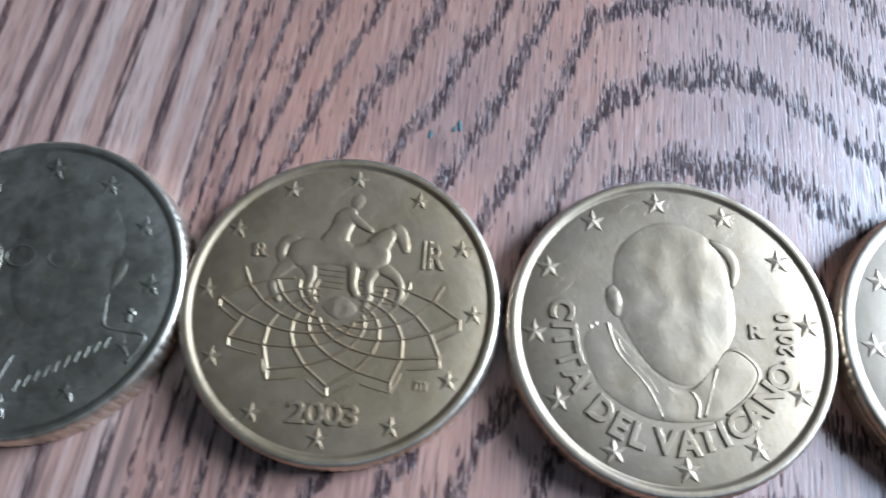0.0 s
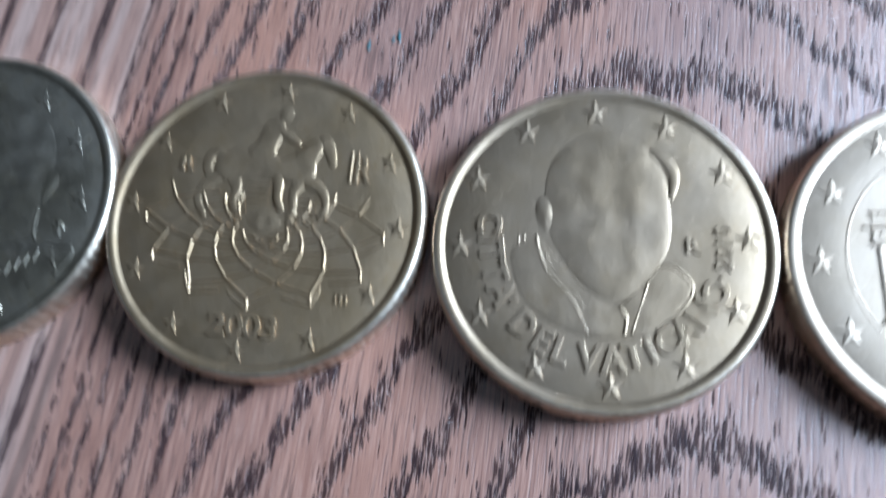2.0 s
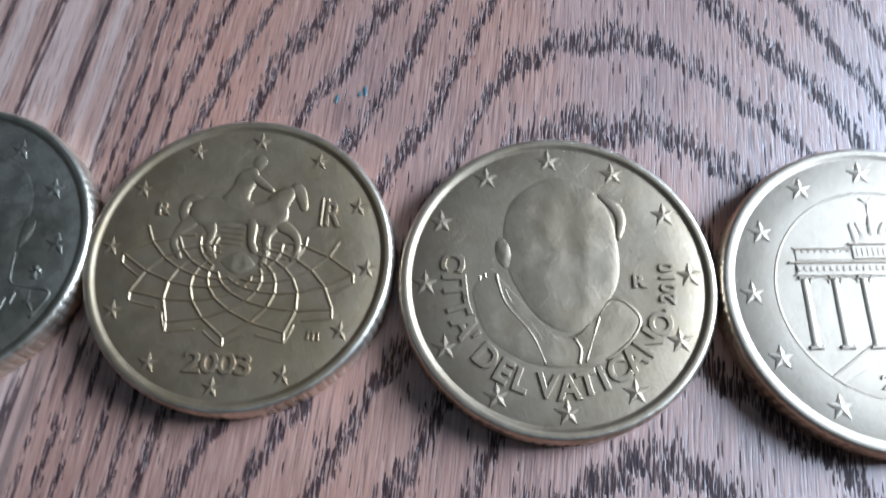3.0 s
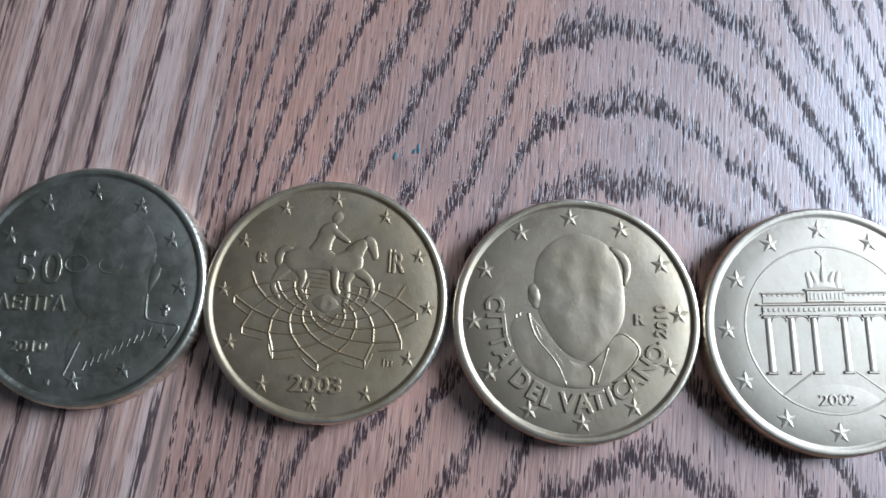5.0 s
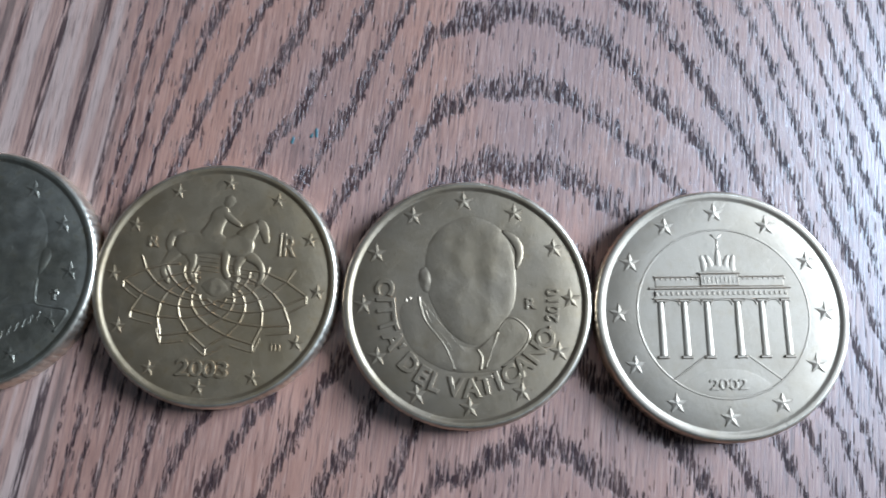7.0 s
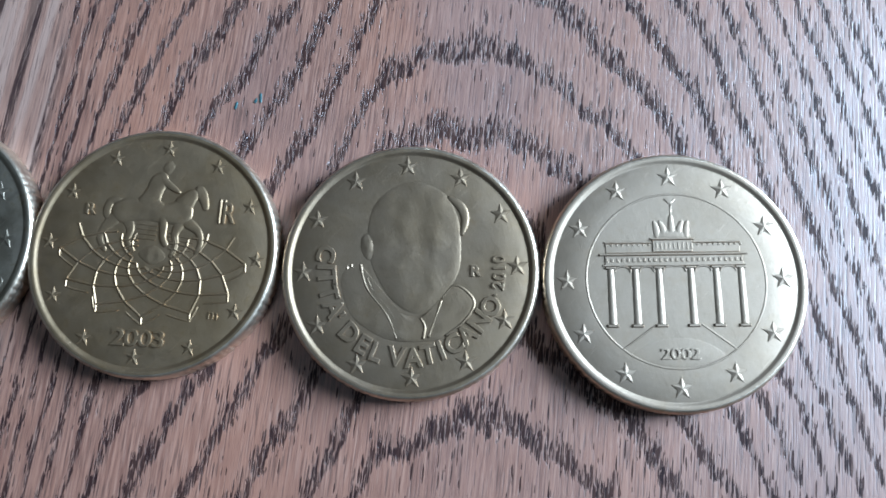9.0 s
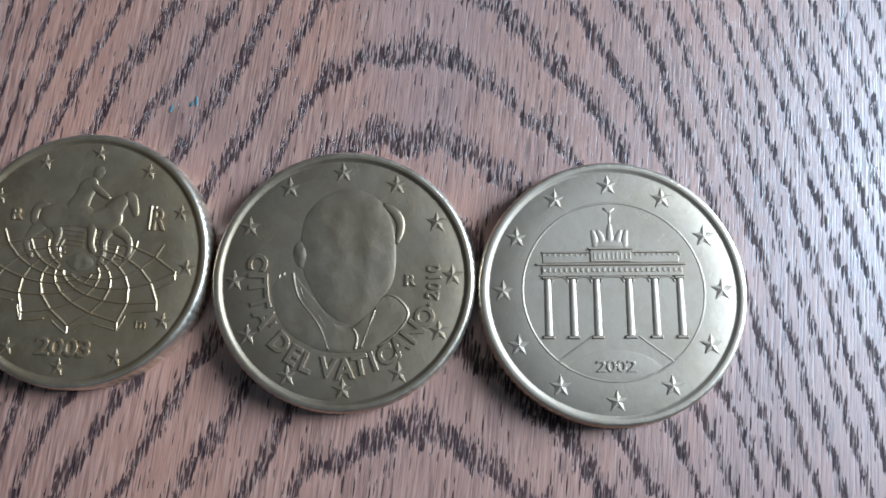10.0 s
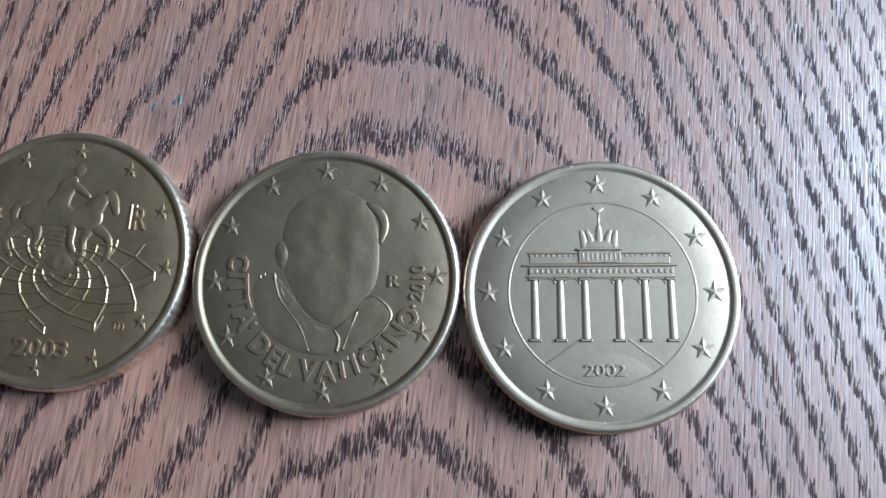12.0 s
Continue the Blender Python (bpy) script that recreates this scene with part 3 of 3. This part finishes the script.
# the coin with the arched inscription
c3 = coin(0.0, 0.0, 5.95, 10.0, BRASS_GREY, "golden coin with arched CITTA DEL VATICANO lettering on oak", 0.98)
relief("portrait_relief", c3, BRASS_GREY, lambda bm: (
    dome(bm, [(-4.6, 0.6), (-6.3, 0.0), (-6.5, -1.6), (-5.5, -4.3), (-2.7, -6.3), (0.1, -6.8), (3.0, -6.5), (4.8, -5.0), (5.9, -3.4), (5.1, -2.1), (4.0, -1.7), (2.9, -2.9), (0.6, -4.4), (-2.2, -3.2)], FIELD, 0.11, 5.0, (0.2, -5.5), lumps=0.07, grain=0.6),
    dome(bm, [(0.9, 8.5), (-1.5, 8.0), (-3.4, 6.2), (-4.0, 3.6), (-3.8, 1.1), (-3.1, -0.8), (-1.6, -3.1), (0.6, -4.3), (2.7, -3.2), (3.9, -1.7), (4.7, -0.1), (4.9, 2.4), (4.6, 5.1), (3.4, 7.3)], FIELD, 0.24, 4.2, lumps=0.13, grain=0.5),
    dome(bm, [(-3.9, 3.5), (-4.5, 3.1), (-4.5, 1.9), (-3.9, 1.0), (-3.3, 1.6), (-3.4, 2.9)], FIELD + 0.03, 0.15, 2.4, lumps=0.06, grain=1.5),
    limb(bm, [(3.7, 6.9, 0.5), (4.9, 5.9, 0.9), (5.3, 4.6, 0.8), (4.9, 3.0, 0.5)], FIELD, 0.15),
    ridge(bm, smooth_loop([(-4.6, 0.6), (-4.4, -0.5), (-3.9, -1.9), (-2.2, -4.2), (-1.3, -6.5)], 6, False), FIELD + 0.06, 0.28, 0.075),
    ridge(bm, smooth_loop([(-4.0, -0.6), (-3.4, -2.0), (-1.8, -4.0), (-0.9, -6.4)], 6, False), FIELD + 0.06, 0.20, 0.05),
    ridge(bm, smooth_loop([(0.9, -4.6), (1.3, -5.4), (1.1, -6.5)], 6, False), FIELD + 0.08, 0.3, 0.08),
    ridge(bm, smooth_loop([(2.9, -3.0), (2.3, -4.6), (1.6, -6.4)], 6, False), FIELD + 0.08, 0.25, 0.08),
    ridge(bm, smooth_loop([(2.9, -2.9), (4.0, -1.7), (5.1, -2.1), (5.9, -3.4), (4.9, -5.0), (3.1, -6.3)], 6, False), FIELD + 0.02, 0.26, 0.07)), "smooth raised portrait shape", True, 0.66, 0.22)


def arched(c):
    for ch, deg, cap, r in (("C", 168, 1.75, 7.95), ("I", 177, 1.75, 7.75), ("T", 184.5, 1.75, 7.7), ("T", 195, 1.75, 7.75), ("A", 206, 1.75, 7.8), ("'", 213, 1.5, 7.95),
                            ("D", 226, 1.75, 8.0), ("E", 237.5, 1.75, 8.1), ("L", 247.5, 1.75, 8.15), ("V", 260.5, 1.75, 8.1), ("A", 271.5, 1.75, 8.15), ("T", 281.5, 1.75, 8.0),
                            ("I", 290, 1.75, 8.0), ("C", 299, 1.75, 8.0), ("A", 309.5, 1.75, 8.0), ("N", 321.5, 1.75, 8.0), ("O", 333.5, 1.75, 8.2)):
        relief("letter", c, BRASS_GREY, lambda bm: glyph(bm, ch, r * math.cos(radians(deg)), r * math.sin(radians(deg)), cap, FIELD, deg - 270, 0.96, 0.034, 0.15))


def arched_date(c):
    for ch, deg in (("·", 341.5), ("2", 347.8), ("0", 353.5), ("1", 359), ("0", 364.8)):
        relief("digit", c, BRASS_GREY, lambda bm: glyph(bm, ch, 8.3 * math.cos(radians(deg)), 8.3 * math.sin(radians(deg)), 1.15, FIELD, deg - 270, 1.0, 0.024))


arched(c3)
arched_date(c3)
relief("mint_letter", c3, BRASS_GREY, lambda bm: glyph(bm, "R", 6.2, -0.3, 1.05, FIELD, -2, 1.1, 0.03))
relief("engraver_mark", c3, BRASS_GREY, lambda bm: (frustum(bm, -6.0, -5.7, 0.1, 0.5, FIELD - 0.02, FIELD + 0.05, 0.12), frustum(bm, -5.6, -5.3, 0.3, 0.7, FIELD - 0.02, FIELD + 0.05, 0.12)))

# the pale coin with the colonnaded gate
c4 = coin(24.39, 0.81, 4.97, 9.80, BRASS_PALE, "pale shiny coin dated 2002 with a columned gate on oak", 0.98, 0.15)
relief("circle_line", c4, BRASS_PALE, lambda bm: ridge(bm, [(0.1 + 8.15 * math.cos(a), 8.1 * math.sin(a)) for a in [2 * math.pi * k / 120 for k in range(120)]], FIELD, 0.24, 0.06, True))
gate = relief("gate_relief", c4, BRASS_PALE, lambda bm: (
    frustum(bm, -6.8, 6.75, 2.28, 2.52, FIELD - 0.02, FIELD + 0.28, 0.07),
    frustum(bm, -6.3, 6.4, 1.34, 2.30, FIELD - 0.02, FIELD + 0.14, 0.08),
    frustum(bm, -6.5, 6.55, 1.28, 1.48, FIELD - 0.02, FIELD + 0.22, 0.06),
    frustum(bm, -6.2, 6.15, 2.50, 3.45, FIELD - 0.02, FIELD + 0.10, 0.08),
    frustum(bm, -6.3, -1.85, 3.42, 3.62, FIELD - 0.02, FIELD + 0.20, 0.06),
    frustum(bm, 1.8, 6.2, 3.42, 3.62, FIELD - 0.02, FIELD + 0.20, 0.06)), "raised entablature of the gate")
for k in range(26):
    x = -6.1 + 12.3 * k / 25
    relief("dentil", gate, BRASS_PALE, lambda bm: frustum(bm, x - 0.15, x + 0.15, 1.66, 2.06, FIELD + 0.10, FIELD + 0.24, 0.07))
    if abs(x) > 2.1:
        relief("dentil", gate, BRASS_PALE, lambda bm: frustum(bm, x - 0.12, x + 0.12, 3.16, 3.40, FIELD + 0.06, FIELD + 0.18, 0.06))
relief("centre_block", gate, BRASS_PALE, lambda bm: (frustum(bm, -1.9, 1.85, 2.55, 3.75, FIELD - 0.02, FIELD + 0.26, 0.10), frustum(bm, -2.05, 2.0, 3.72, 3.95, FIELD - 0.02, FIELD + 0.32, 0.07),
                                                     *[frustum(bm, -1.6 + 0.4 * j, -1.36 + 0.4 * j, 2.8, 3.5, FIELD + 0.2, FIELD + 0.32, 0.07) for j in range(9)]))
for cx in (-5.8, -3.55, -1.4, 1.5, 3.8, 6.05):
    def column(bm):
        rows = []
        for y, w in ((-4.05, 0.36), (-1.5, 0.34), (1.05, 0.30)):
            rows.append([bm.verts.new(((cx + w * math.cos(a)) * MM, y * MM, (FIELD - 0.02 + 0.20 * math.sin(a) ** 1.6) * MM)) for a in [math.pi * j / 8 for j in range(9)]])
        for a, b in zip(rows, rows[1:]):
            for j in range(8):
                bm.faces.new((a[j], a[j + 1], b[j + 1], b[j]))
        frustum(bm, cx - 0.48, cx + 0.48, 1.02, 1.30, FIELD - 0.02, FIELD + 0.30, 0.08)
        frustum(bm, cx - 0.55, cx + 0.55, -4.36, -4.02, FIELD - 0.02, FIELD + 0.28, 0.10)
    relief("column", gate, BRASS_PALE, column, smooth=False)
for a, b in ((-5.8, -3.55), (-3.55, -1.4), (-1.4, 1.5), (1.5, 3.8), (3.8, 6.05)):
    relief("arch", gate, BRASS_PALE, lambda bm: ridge(bm, smooth_loop([(a + 0.40, 0.75), (a + 0.52, 1.05), (a + 0.85, 1.25), (b - 0.85, 1.25), (b - 0.52, 1.05), (b - 0.40, 0.75)], 4, False), FIELD, 0.22, 0.12))
relief("crown_relief", gate, BRASS_PALE, lambda bm: (
    *[limb(bm, [(u, 3.9, 0.55), (u + 0.05 * w, 4.7, 0.62), (u + 0.22 * w, 5.2, 0.5), (u + 0.42 * w, 5.6, 0.3)], FIELD, 0.09) for u, w in ((-1.35, -0.6), (-0.7, -1), (0.65, 1), (1.3, 0.6))],
    dome(bm, [(-1.6, 3.9), (-1.5, 4.5), (0.0, 4.8), (1.5, 4.5), (1.6, 3.9), (0.0, 3.85)], FIELD, 0.10, steps=4),
    limb(bm, [(0.0, 4.2, 0.7), (0.0, 5.2, 0.6), (0.02, 6.2, 0.4)], FIELD, 0.11),
    ridge(bm, [(0.0, 5.6), (0.05, 7.2)], FIELD, 0.26, 0.06), ridge(bm, [(-0.5, 7.65), (0.0, 7.15), (0.5, 7.65)], FIELD, 0.22, 0.06)), "small plain raised shapes crowning the gate", True)
relief("road_line", c4, BRASS_PALE, lambda bm: ridge(bm, [(-1.9, -4.1), (-5.0, -6.3), (-4.1, -7.0)], FIELD, 0.22, 0.08))
relief("road_line", c4, BRASS_PALE, lambda bm: ridge(bm, [(2.2, -4.1), (5.2, -6.4), (4.2, -7.0)], FIELD, 0.22, 0.08))
relief("date_ground", c4, BRASS_PALE, lambda bm: dome(bm, [(4.1, -6.9), (2.4, -5.7), (0, -5.3), (-2.4, -5.7), (-4.1, -6.9), (-2.4, -7.6), (0, -7.95), (2.4, -7.6)], FIELD, 0.05), smooth=True)
line_of(c4, BRASS_PALE, "digit", "2002", -1.25, 1.4, -6.7, 1.05, 0, 1.3, 0.010, FIELD + 0.05)

# ---------------------------------------------------------------- teal glints of dark pores, added as crumbs
TEAL = plain("teal_glint", (0.045, 0.115, 0.125), 0.4, 0.00002, 4000.0)


def fleck(x, y, length, turn, seed):
    """A small angular crumb, pressed into the grain, whose teal colour imitates a pore's glint (mm)."""
    rnd = random.Random(seed)
    bm = bmesh.new()
    bmesh.ops.create_icosphere(bm, subdivisions=1, radius=1.0)
    for v in bm.verts:
        k = rnd.uniform(0.75, 1.15)
        v.co = (v.co.x * 0.16 * k * MM, v.co.y * length / 2 * k * MM, (0.05 + v.co.z * 0.07 * k) * MM)
    ob = tagged(part("pore_glint", bm, TEAL), "tiny teal crumb standing in for a glint in dark oak pores", "grit", "specks in the grain")
    ob.matrix_world = pose(x * MM, y * MM, 0.0, 0, 0, turn)


for x, y, length, turn, seed in ((-19.3, 15.9, 1.1, -8, 1), (-16.9, 16.8, 1.3, 6, 2), (-17.35, 16.5, 0.8, -16, 3)):
    fleck(x, y, length, turn, seed)
